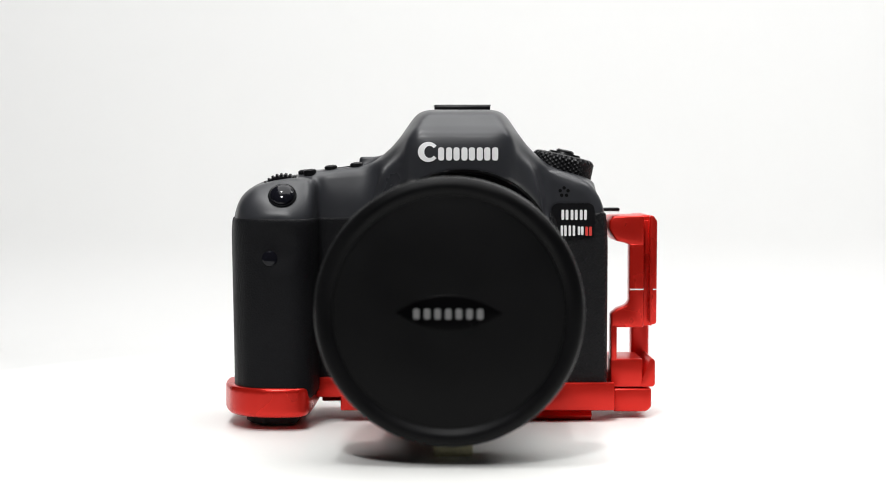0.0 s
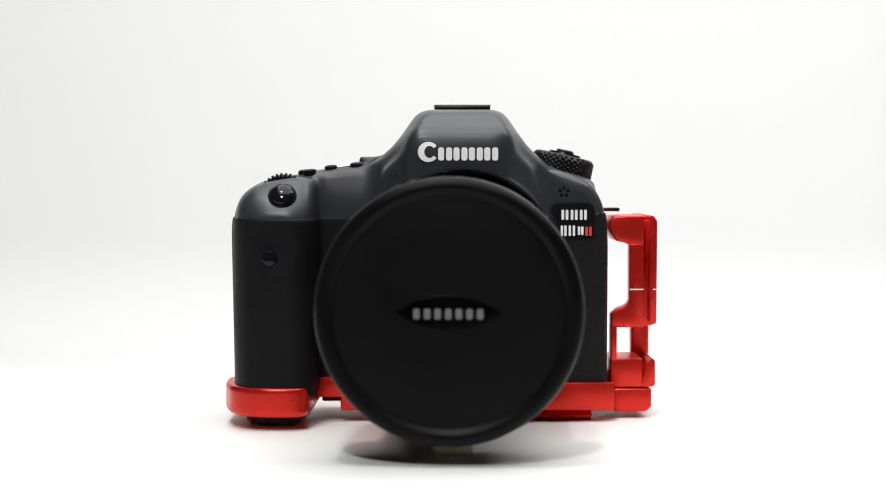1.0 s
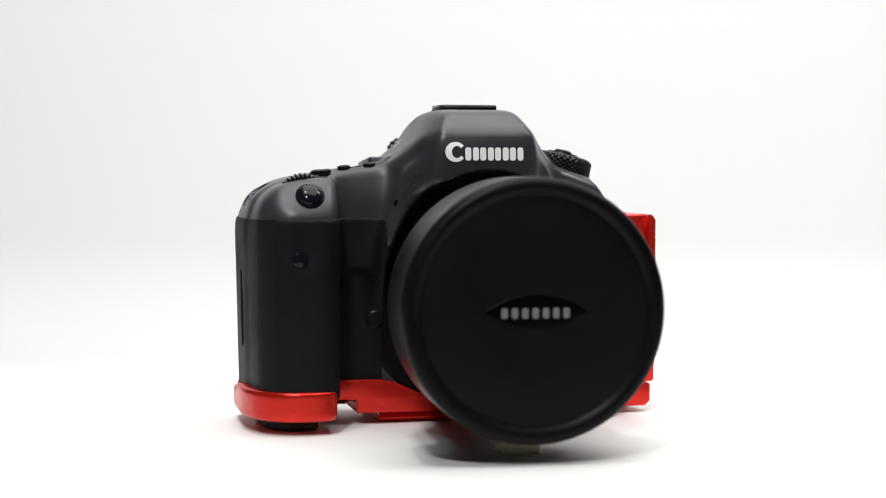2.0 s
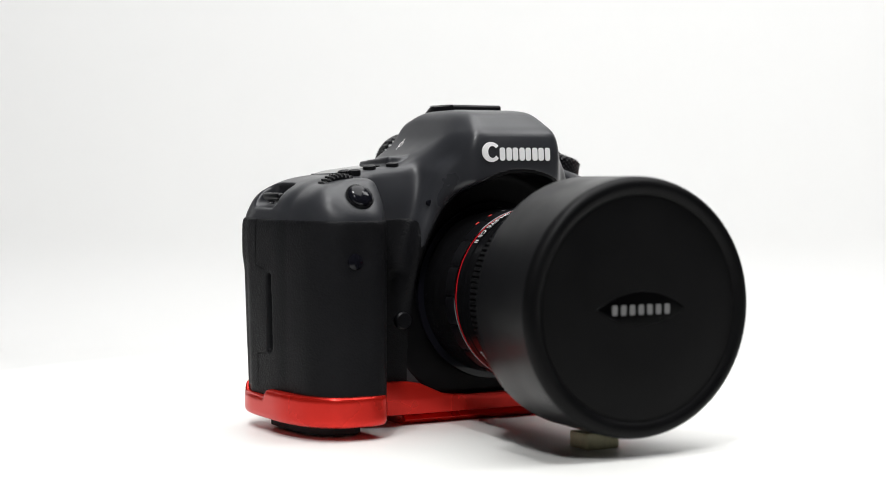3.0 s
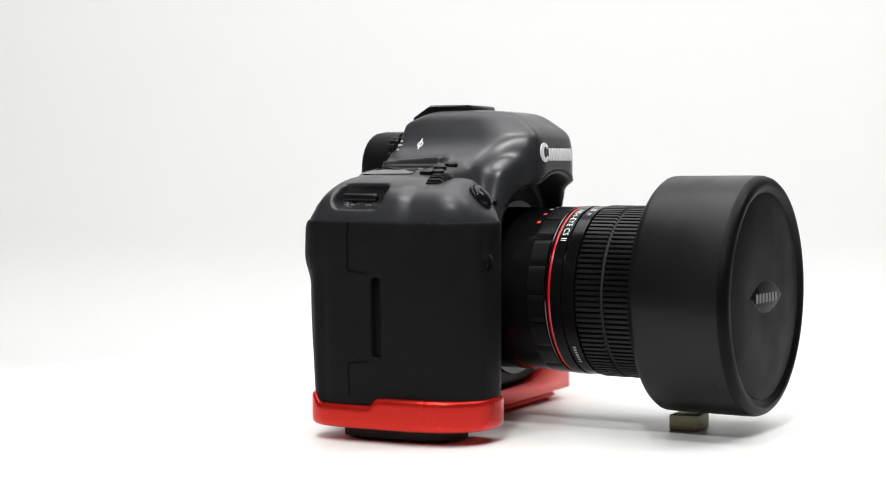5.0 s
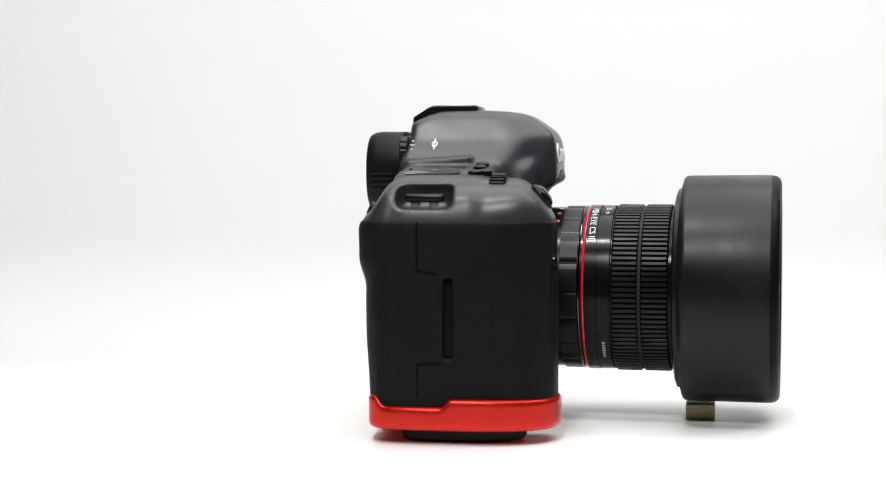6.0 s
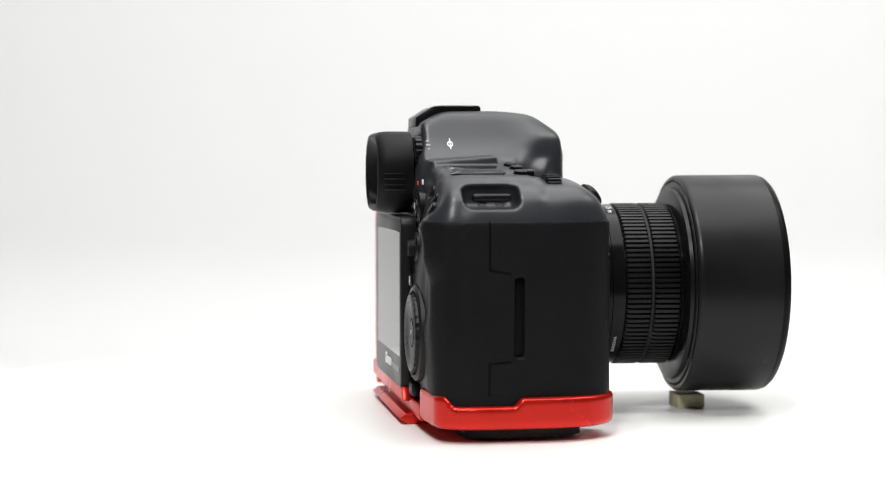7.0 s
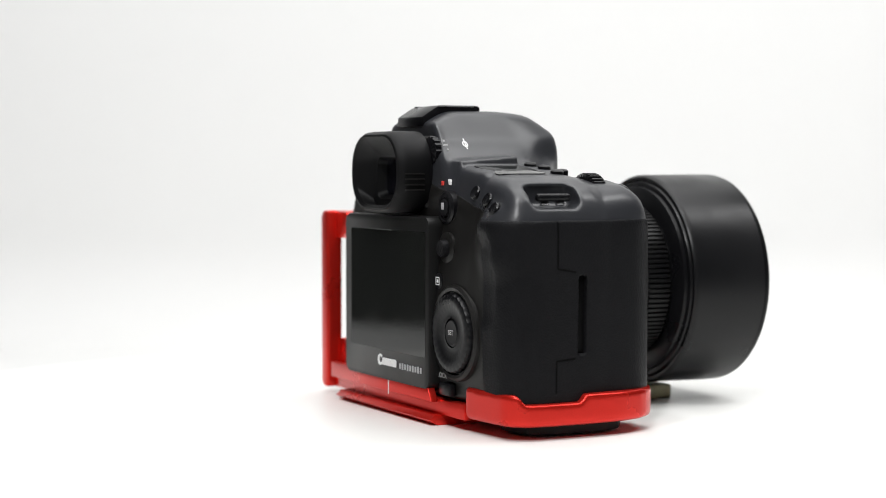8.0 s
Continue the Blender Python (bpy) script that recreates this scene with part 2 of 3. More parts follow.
def surface_nets(D, lo):
    s = D < 0
    nx, ny, nz = D.shape
    count = np.zeros((nx - 1, ny - 1, nz - 1), np.float32)
    acc = np.zeros((nx - 1, ny - 1, nz - 1, 3), np.float32)
    corners = [(i, j, k) for i in (0, 1) for j in (0, 1) for k in (0, 1)]

    def view(A, c):
        return A[c[0]:nx - 1 + c[0], c[1]:ny - 1 + c[1], c[2]:nz - 1 + c[2]]

    for c in corners:
        for ax in range(3):
            if c[ax]:
                continue
            d = list(c)
            d[ax] = 1
            a, b = view(D, c), view(D, d)
            cross = (a < 0) != (b < 0)
            t = np.where(cross, a / np.where(cross, a - b, 1), 0)
            count += cross
            for q in range(3):
                acc[..., q] += np.where(cross, c[q] + (t if q == ax else 0), 0)
    cells = count > 0
    index = np.full(cells.shape, -1, np.int64)
    index[cells] = np.arange(cells.sum())
    where = np.argwhere(cells)
    verts = (where + acc[cells] / count[cells][:, None]) * STEP + np.array(lo)
    faces = []
    for ax in range(3):
        u, v = (ax + 1) % 3, (ax + 2) % 3
        sl0, sl1 = [slice(None)] * 3, [slice(None)] * 3
        sl0[ax], sl1[ax] = slice(0, -1), slice(1, None)
        cr = s[tuple(sl0)] != s[tuple(sl1)]
        p = np.argwhere(cr)
        p = p[(p[:, u] > 0) & (p[:, v] > 0) & (p[:, u] < D.shape[u] - 1) & (p[:, v] < D.shape[v] - 1)]
        eu, ev = np.eye(3, dtype=int)[u], np.eye(3, dtype=int)[v]
        q = [index[tuple((p - a * eu - b * ev).T)] for a, b in ((0, 0), (1, 0), (1, 1), (0, 1))]
        quad = np.stack(q, 1)
        flip = ~s[tuple(p.T)]
        quad[flip] = quad[flip][:, ::-1]
        faces.append(quad)
    faces = np.concatenate(faces)
    me = bpy.data.meshes.new("solid")
    me.from_pydata(verts.tolist(), [], faces.tolist())
    return me


SOLID = camera_solid()
LOW = (GX[0], GY[0], GZ[0])


def skin(axis, sign, u, v):
    """The outermost surface of the body along an axis, at the other two coordinates in their order."""
    grids = {"x": (GY, GZ, GX), "y": (GX, GZ, GY), "z": (GX, GY, GZ)}[axis]
    fi = min(max((u - grids[0][0]) / STEP, 0), len(grids[0]) - 2)
    fj = min(max((v - grids[1][0]) / STEP, 0), len(grids[1]) - 2)
    i, j = int(fi), int(fj)
    fi, fj = fi - i, fj - j
    line = 0
    for di, dj, w in ((0, 0, (1 - fi) * (1 - fj)), (1, 0, fi * (1 - fj)), (0, 1, (1 - fi) * fj), (1, 1, fi * fj)):
        p, q = i + di, j + dj
        line = line + w * (SOLID[:, p, q] if axis == "x" else SOLID[p, :, q] if axis == "y" else SOLID[p, q, :])
    inside = np.where(line < 0)[0]
    if not len(inside):
        return 0.0
    k = inside[0] if sign < 0 else inside[-1]
    t = line[k] / (line[k] - line[k + sign])
    return float(grids[2][k] + sign * STEP * t)


def draped(points, axis, sign, proud=0.25):
    """A thin plate with this outline, laid on the body's surface."""
    bm = bmesh.new()

    def at(p, off):
        w = skin(axis, sign, p[0], p[1]) + sign * off
        return {"x": (w, p[0], p[1]), "y": (p[0], w, p[1]), "z": (p[0], p[1], w)}[axis]

    n = len(points)
    c = (sum(p[0] for p in points) / n, sum(p[1] for p in points) / n)
    rings = [[bm.verts.new(at((c[0] + (p[0] - c[0]) * f, c[1] + (p[1] - c[1]) * f), proud)) for p in points] for f in (1.0, 0.75, 0.5, 0.25)]
    lo = [bm.verts.new(at(p, -0.6)) for p in points]
    top = bm.verts.new(at(c, proud))
    for i in range(n):
        j = (i + 1) % n
        bm.faces.new((rings[0][i], lo[i], lo[j], rings[0][j]))
        for p, q in zip(rings, rings[1:]):
            bm.faces.new((p[i], p[j], q[j], q[i]))
        bm.faces.new((rings[-1][i], rings[-1][j], top))
    return bm


def build_camera():
    cam_thing = new("dslr_camera")
    tagged(cam_thing, "black digital SLR camera with capped wide lens on a red L-bracket", "camera")

    me = surface_nets(SOLID, LOW)
    body = finish("body", me, PAINT, cam_thing, "satin black magnesium body", sharp=60)
    # thin cover over throat and lower front, darkening paint that lies in shade
    ring = np.sqrt((X - LX) ** 2 + (Z - LZ) ** 2)
    mouth = np.minimum(ring - 36.9, np.sqrt((X - LX - 1) ** 2 + (Z - LZ - 10.5) ** 2) - 36.9)
    zone = smax(np.minimum(mouth, np.maximum(ring - 47, Z - 70)), Y + 20, 0.5)
    cover = smax(smax(SOLID - 0.4, zone, 0.5), 10.5 - Z, 0.5)
    finish("lens_shade_cover", surface_nets(cover, LOW), SURROUND_SHADE, body, "near-black cover for the shaded body round the lens", sharp=60)
    # rubber runs on to x = -30, also darkening shaded paint beside the lens
    grip_zone = smax(X + 30, Z - 80.2, 1.5)
    grip_zone = smax(grip_zone, -rbox((-30, 22, 45), (33, 12, 70), 2), 0.8)
    cover = smax(smax(SOLID - 0.55, grip_zone, 0.8), 10.5 - Z, 0.5)
    finish("grip_cover", surface_nets(cover, LOW), RUBBER, body, "black leather-textured rubber grip", sharp=60)
    rear_zone = smax(smax(-64.5 - X, X - 60, 1.0), smax(8.5 - Y, Z - 98 - 0.25 * X, 1.0), 1.0)
    cover = smax(smax(SOLID - 0.3, rear_zone, 0.6), 10.5 - Z, 0.5)
    finish("rear_panel", surface_nets(cover, LOW), REAR, body, "black plastic rear panel", sharp=60)
    side_zone = smax(smax(41 - X, Z - 82, 1.2), Y - 14, 1.0)
    cover = smax(smax(SOLID - 0.55, side_zone, 0.8), 10.5 - Z, 0.5)
    finish("side_cover", surface_nets(cover, LOW), LEATHER, body, "black leather-textured rubber side cover", sharp=60)

    build_front(cam_thing, body)
    build_top(cam_thing, body)
    build_side(cam_thing, body)
    build_back(cam_thing, body)
    build_lens(cam_thing)
    build_bracket(cam_thing)
    return cam_thing


def ring_outline(w, h, n=20):
    return [(w / 2 * math.cos(2 * math.pi * k / n), h / 2 * math.sin(2 * math.pi * k / n)) for k in range(n)]


def plate(points, place, inward, depth=0.4):
    """A thin closed plate with this outline; place(x, y) gives its outer side, inward is a unit step along y."""
    bm = bmesh.new()
    out = [bm.verts.new(place(*p)) for p in points]
    low = [bm.verts.new(v.co + Vector((0, inward * depth, 0))) for v in out]
    n = len(points)
    bm.faces.new(out), bm.faces.new(low)
    for i in range(n):
        j = (i + 1) % n
        bm.faces.new((out[i], out[j], low[j], low[i]))
    return bm


def emblem(place, w, h, mat, parent, label, inward):
    """A maker's mark as plain shapes: one open oval and four pairs of bars."""
    n = 20
    turn = [radians(38 + 284 * k / n) for k in range(n + 1)]
    outer = [(-w / 2 + 0.13 * w + 0.13 * w * math.cos(a), 0.5 * h * math.sin(a)) for a in turn]
    inner = [(-w / 2 + 0.145 * w + 0.065 * w * math.cos(a), 0.30 * h * math.sin(a)) for a in turn]
    part("emblem_piece", merged([plate([outer[k], outer[k + 1], inner[k + 1], inner[k]], place, inward) for k in range(n)]), mat, parent, label, sharp=20)
    for k in range(4):
        for d in (-0.052, 0.046):
            cx = -w / 2 + (0.34 + 0.19 * k + d) * w
            part("emblem_piece", plate(moved(outline(0.075 * w, 0.66 * h, 0.03 * w, 3), cx, -0.10 * h), place, inward), mat, parent, label, sharp=20)


def build_front(cam_thing, body):
    emblem(lambda x, z: (5.3 + x, skin("y", -1, 5.3 + x, 105.3 + z) - 0.35, 105.3 + z), 30.5, 7.6, WHITE_INK, body, "white maker's mark", 1)
    # badge on the shoulder with bars for its two lines
    badge = part("badge", draped(moved(outline(17, 13.8, 2.6), 50.2, 78.6), "y", -1, 0.75), PLASTIC, body, "black model badge plate")
    def bar(x, z, w, h, mat, r=0.5):
        part("badge_bar", draped(moved(outline(w, h, r, 2), x, z), "y", -1, 1.3), mat, badge)
    for k in range(3):
        bar(46.25 + 3.6 * k, 81.0, 1.05, 4.0, WHITE_INK, 0.4)
        bar(47.9 + 3.6 * k, 81.0, 1.05, 4.0, WHITE_INK, 0.4)
    for x in (45.9, 47.3, 49.0, 50.6, 52.6, 53.9):
        bar(x, 74.8, 0.95, 4.2 if x < 52 else 3.4, WHITE_INK, 0.35)
    for x in (55.6, 57.1):
        bar(x, 74.6, 1.05, 3.6, RED_MARK, 0.3)
    # microphone holes
    for k in range(5):
        a = radians(90 + 72 * k)
        part("microphone_hole", draped(moved(ring_outline(1.35, 1.4, 10), 46.8 + 1.6 * math.cos(a), 89.9 + 1.6 * math.sin(a)), "y", -1, 0.1), CAP, body)
    # remote sensor window in the grip
    y = skin("y", -1, -65.5, 65.5)
    part("remote_sensor", lathe([(0, -1.0), (2.9, -1.0), (2.9, 0.4), (2.3, 0.75), (0, 0.85)], Matrix.Translation((-65.6, y - 0.9, 65.3)) @ pose(0, 0, 0, 90, 0, 0), 32), GLOSS, body, "dark round remote sensor window")
    # depth-of-field and release buttons beside the lens
    part("release_button", lathe([(0, -3), (4.2, -3), (4.2, 3), (3.4, 4), (0, 4)], Matrix.Translation((42.5, skin("y", -1, 42.5, 52), 52)) @ pose(0, 0, 0, 90, 0, 0), 32), PLASTIC, body, "black lens release button")
    part("preview_button", lathe([(0, -2), (3.4, -2), (3.4, 1.4), (2.8, 2), (0, 2)], Matrix.Translation((-33.5, skin("y", -1, -33.5, 41), 41)) @ pose(0, 0, 0, 90, 0, 0), 32), PLASTIC, body, "black preview button")
    part("focus_lamp", lathe([(0, -1), (1.1, -1), (1.1, 0.3), (0, 0.4)], Matrix.Translation((-26.5, skin("y", -1, -26.5, 86), 86)) @ pose(0, 0, 0, 90, 0, 0), 20), GLOSS, body)
    # silver spring and pins inside the mount
    part("mount_ring", lathe([(29, -1), (34.6, -1), (34.9, 0), (34.6, 1.2), (29, 1.2), (29, -1)], Matrix.Translation((LX, -28.6, LZ)) @ pose(0, 0, 0, 90, 0, 0), 96, caps=False), GLOSS, body, "black bayonet mount ring")


def build_top(cam_thing, body):
    # shutter button on the grip's nose
    at = Vector((-61.2, -45.9, 89.0))
    m = Matrix.Translation(at) @ pose(0, 0, 0, 52, 0, 0)
    sb = part("shutter_button", lathe([(0, -2), (4.7, -2), (4.7, 0.5), (4.45, 1.1), (3.8, 1.65), (2.9, 2.05), (1.6, 2.35), (0, 2.45)], m, 48), GLOSS, body, "glossy black domed shutter button")
    part("button_collar", lathe([(4.75, -3), (5.3, -3), (5.4, 0.1), (5.1, 0.4), (4.75, 0.2), (4.75, -3)], m, 48, caps=False), PLASTIC, sb)
    # finger dial, seen as a row of teeth behind the shutter button
    part("main_dial", lathe([(0, -3), (9.3, -3), (10.0, -2.4), (10.0, 2.4), (9.3, 3), (0, 3)], Matrix.Translation((-61.8, -30.0, 86.9)) @ pose(0, 0, 0, 90, 0, 0), 144,
                            wave=lambda k, i: (0.45 if (i // 2) % 2 else -0.35) if k in (1, 2, 3, 4) else 0), PLASTIC, body, "toothed black finger dial", sharp=15)
    for x, y, top in ((-54.8, -20, 98.4), (-44.4, -20.5, 99.4), (-34.4, -20.2, 100.7), (-52.4, -23.6, 90)):
        z = max(skin("z", 1, x, y), top - 1.5)
        part("top_button", lathe([(0, -3.5), (2.5, -3.5), (2.5, 0.9), (1.9, 1.4), (0.8, 1.55), (0, 1.45)], Matrix.Translation((x, y, z)) @ pose(0, 0, 0, 0, -6, 0), 32), PLASTIC, body)
    # display under glass with a raised rim beside the prism
    part("top_display", draped(moved(outline(21, 21, 2), -46.5, -4), "z", 1, 0.4), SCREEN, body, "dark glass top status display")
    # mode dial on the other shoulder, diamond knurled
    dm = Matrix.Translation((46.3, -5, 96.2)) @ pose(0, 0, 0, 0, 13, 0)
    rows = 9
    prof = [(0, -1), (12.0, -1)] + [(12.1 - 0.02 * k, 0.2 + 0.85 * k) for k in range(rows)] + [(11.4, 8.0), (10.6, 8.4), (6.5, 8.5), (6.2, 9.3), (0, 9.4)]
    dial = part("mode_dial", lathe(prof, dm, 120, wave=lambda k, i: (0.42 if (i + 2 * k) % 4 < 2 else -0.32) if 2 <= k < 2 + rows else 0), PLASTIC, body, "diamond-knurled black mode dial", sharp=15)
    part("lock_button", lathe([(0, 8), (3.6, 8), (3.6, 10.0), (3.0, 10.5), (0, 10.6)], dm, 32), PLASTIC, dial)
    part("dial_skirt", lathe([(0, -7), (13, -7), (13, -1.8), (12.4, -1.2), (0, -1.2)], dm, 64), PAINT, body)
    # accessory shoe
    shoe = part("accessory_shoe", prism([(-14.2, 121.4), (-14.2, 123.6), (-13.4, 124.3), (3.6, 124.3), (6.0, 123.4), (12.0, 119.6), (12.2, 116), (8, 116), (1, 121.2)], "x", -3.9, 18.2, 0.35, 2), PLASTIC, body, "black accessory shoe")
    for x in (-3.0, 17.3):
        part("shoe_rail", slab((x, -3.5, 124.1), (2.4, 16, 0.6), 0.15), STEEL, shoe, "steel accessory shoe rail")
    # film plane mark on the prism's flank
    def flank(y, z):
        return (skin("x", -1, y, z) - 0.12, y, z)
    bms = []
    for a, b in (((0.8, 106.6), (0.8, 110.9)),):
        bm = bmesh.new()
        bm.faces.new([bm.verts.new(flank(*p)) for p in ((a[0] - 0.22, a[1]), (a[0] + 0.22, a[1]), (b[0] + 0.22, b[1]), (b[0] - 0.22, b[1]))])
        bms.append(bm)
    bm = bmesh.new()
    o = [bm.verts.new(flank(0.8 + 1.2 * math.cos(2 * math.pi * k / 16), 108.7 + 1.2 * math.sin(2 * math.pi * k / 16))) for k in range(16)]
    q = [bm.verts.new(flank(0.8 + 0.75 * math.cos(2 * math.pi * k / 16), 108.7 + 0.75 * math.sin(2 * math.pi * k / 16))) for k in range(16)]
    for k in range(16):
        bm.faces.new((o[k], o[(k + 1) % 16], q[(k + 1) % 16], q[k]))
    bms.append(bm)
    part("focal_plane_mark", merged(bms), WHITE_INK, body, "white focal plane mark")
    # strap lug on the dial side
    part("strap_lug", slab((66.5, -6, 82.7), (7, 8, 1.4), 0.5), PLASTIC, body, "black strap lug")


def build_side(cam_thing, body):
    lug = part("strap_lug", slab((-77.2, -4.8, 88.4), (3.0, 14.5, 3.0), 1.2, 3), PLASTIC, body, "black strap lug bar in its pocket")
    for y in (-8.0, -1.4):
        part("lug_pin", slab((-76.6, y, 86.2), (2.2, 3.4, 1.5), 0.5), STEEL, lug, "steel lug pin")
    # near-black slab in the carved slot, giving its floor the depth of shade
    part("slot_shade", slab((-80.6, -14.1, 45.5), (1.0, 4.8, 30), 0.2), CAP, body)
    # seams of the card door
    for y0, z0, y1, z1 in ((-3.0, 62.5, -3.0, 80), (-3.0, 62.5, -10.8, 61.2), (-3.0, 28.8, -11.0, 29.4), (-3.0, 28.8, -3.0, 17)):
        n = 8
        bm = bmesh.new()
        ln = math.hypot(y1 - y0, z1 - z0)
        py, pz = -(z1 - z0) / ln * 0.3, (y1 - y0) / ln * 0.3
        prev = None
        for k in range(n + 1):
            y, z = y0 + (y1 - y0) * k / n, z0 + (z1 - z0) * k / n
            pair = [bm.verts.new((skin("x", -1, y, z) - 0.62, y + s * py, z + s * pz)) for s in (-1, 1)]
            if prev:
                bm.faces.new((prev[0], prev[1], pair[1], pair[0]))
            prev = pair
        bmesh.ops.solidify(bm, geom=bm.faces[:], thickness=0.3)
        part("door_seam", bm, CAP, body)


def build_back(cam_thing, body):
    # bezel with the main screen
    bez = part("screen_bezel", prism(moved(outline(78, 67, 4), 10.5, 47.0), "y", 14.5, 21.6, 0.7, 2), BEZEL, body, "glossy black screen surround")
    part("main_screen", prism(moved(outline(69, 48.8, 0.8), 8.6, 50.1), "y", 20.5, 21.75, 0.15, 1), SCREEN, bez, "dark main screen, switched off")
    def back(x0, z0, y=21.95):
        return lambda x, z: (x0 - x, y, z0 + z)
    emblem(back(8.3, 21.4), 17.0, 4.6, WHITE_INK, bez, "white maker's mark", -1)
    for k in range(9):
        part("grey_bar", slab((-3.6 - 2.3 * k, 21.7, 20.4), (1.2, 0.25, 2.6 if k % 2 else 2.2)), GREY_INK, bez)
    # eyecup round the finder window
    y0 = 17.0
    bm = bmesh.new()
    shape = moved(outline(47, 32.5, 14.5, 8), 5, 97.6)
    hole = moved(outline(17.5, 14, 2.5, 8), 5, 95.6)
    n = len(shape)
    def loop(pts, y, s=1.0):
        return [bm.verts.new((5 + (p[0] - 5) * s, y, 97.6 + (p[1] - 97.6) * s)) for p in pts]
    loops = [loop(shape, y0 - 2), loop(shape, 24.5), loop(shape, 27.3, 0.975), loop(shape, 28.8, 0.92), loop(shape, 29.0, 0.87), loop(shape, 28.0, 0.80), loop(hole, 23.0, 1.5), loop(hole, 22.4, 1.2), loop(hole, 18.6, 1.0)]
    for a, b in zip(loops, loops[1:]):
        for i in range(n):
            bm.faces.new((a[i], a[(i + 1) % n], b[(i + 1) % n], b[i]))
    bm.faces.new(loops[0])
    cup = part("eyecup", bm, EYECUP, body, "black rubber eyecup")
    part("finder_window", prism(hole, "y", 17.3, 18.9), GLOSS, cup, "dark finder glass")
    for k in range(4):
        part("eyecup_rib", slab((-18.6, 22.4, 97.0 - 2.1 * k), (0.7, 8.5, 0.5), 0.15), REAR, cup)
    part("diopter_knob", lathe([(0, -1.6), (5.0, -1.6), (5.5, -1.2), (5.5, 1.2), (5.0, 1.6), (0, 1.6)], Matrix.Translation((-15.4, 13.2, 106.0)) @ pose(0, 0, 0, 90, 0, 0), 60,
                               wave=lambda k, i: (0.25 if (i // 2) % 2 else -0.15) if k in (2, 3) else 0), PLASTIC, body, "small toothed diopter knob")
    for dz in (0, 1.8, 3.4):
        part("white_mark", slab((skin("x", -1, 9.6, 106.5 + dz) - 0.1, 9.6, 106.5 + dz), (0.4, 1.8 if dz == 1.8 else 0.9, 0.7)), WHITE_INK, body)
    # hump that carries the finder
    part("finder_housing", slab((5, 10.5, 97), (41, 10, 30), 3, 3), REAR, body)
    # thumb wheel
    wy = skin("y", 1, -43.5, 38)
    wm = Matrix.Translation((-43.5, wy, 36.8)) @ pose(0, 0, 0, -90, 0, 0)
    part("wheel_surround", lathe([(0, -3), (19.0, -3), (18.2, 1.0), (17.2, 1.9), (16.0, 1.6), (15.6, 0), (0, 0)], wm, 72), REAR, body)
    wheel = part("thumb_wheel", lathe([(5.5, 0), (15, 0), (15.2, 1.6), (14.6, 2.9), (12.8, 3.4), (10.4, 2.6), (7.0, 2.0), (5.6, 2.2), (5.5, 0)], wm, 120,
                                      wave=lambda k, i: (0.22 if (i // 2) % 2 else -0.12) if k in (2, 3, 4) else 0, caps=False), PLASTIC, body, "black quick control wheel")
    part("set_button", lathe([(0, 0), (5.2, 0), (5.2, 1.9), (4.6, 2.4), (0, 2.1)], wm, 40), PLASTIC, wheel)
    ft = wy + 2.55
    part("set_lettering", merged([lettering("SET", 2.6, lambda x, y: (-43.5 - x, ft, 36.9 + y))]), WHITE_INK, wheel, "white SET lettering")
    # joystick, buttons and the lock lever
    def knob(name, x, z, r, h, mat=PLASTIC, label=""):
        y = skin("y", 1, x, z)
        return part(name, lathe([(0, -2), (r, -2), (r, h * 0.6), (r * 0.85, h), (0, h * 0.95)], Matrix.Translation((x, y, z)) @ pose(0, 0, 0, -90, 0, 0), 36), mat, body, label), y + h
    knob("joystick_base", -34.0, 68.5, 6.2, 1.1, REAR)
    knob("joystick", -34.0, 68.5, 3.4, 3.6, RUBBER, "small black joystick")
    q, y = knob("quick_button", -30.0, 55.8, 3.0, 1.2)
    part("button_mark", merged([slab((-30.0 + dx, y + 0.02, 55.8 + dz), (w, 0.15, h)) for dx, dz, w, h in ((0, 1.4, 3, 0.4), (0, -1.4, 3, 0.4), (1.4, 0, 0.4, 2.6), (-1.4, 0, 0.4, 2.6), (0, 0, 1.2, 1.2))]), WHITE_INK, q, "white button mark")
    part("live_view_switch", lathe([(0, -2), (6.4, -2), (6.4, 1.2), (5.6, 2.0), (4.2, 2.0), (4.0, 1.2), (0, 1.2)], Matrix.Translation((-31.0, skin("y", 1, -31, 84), 84.0)) @ pose(0, 0, 0, -90, 0, 0), 40), PLASTIC, body, "black live view switch")
    part("start_button", lathe([(0, 0), (3.6, 0), (3.4, 2.4), (0, 2.6)], Matrix.Translation((-31.0, skin("y", 1, -31, 84), 84.0)) @ pose(0, 0, 0, -90, 0, 0), 32), PLASTIC, body)
    part("red_mark", slab((-27.4, skin("y", 1, -27.4, 93.4) + 0.35, 93.4), (1.7, 0.5, 1.7), 0.1), RED_MARK, body)
    part("white_mark", slab((-30.6, skin("y", 1, -30.6, 93.8) + 0.35, 93.8), (2.6, 0.5, 2.2), 0.3), WHITE_INK, body)
    part("white_mark", slab((-30.6, skin("y", 1, -31, 84) + 2.62, 84.6), (2.2, 0.2, 2.6), 0.1), GREY_INK, body)
    for x, z in ((-50.0, 90.0), (-60.0, 87.4), (-70.5, 84.2)):
        part("rear_button", lathe([(0, -3), (2.8, -3), (2.8, 0.5), (2.4, 1.0), (1.2, 0.8), (0, 0.7)], Matrix.Translation((x, skin("y", 1, x, z), z)) @ pose(0, 0, 0, -62, 0, 0), 36), PLASTIC, body, "black thumb button")
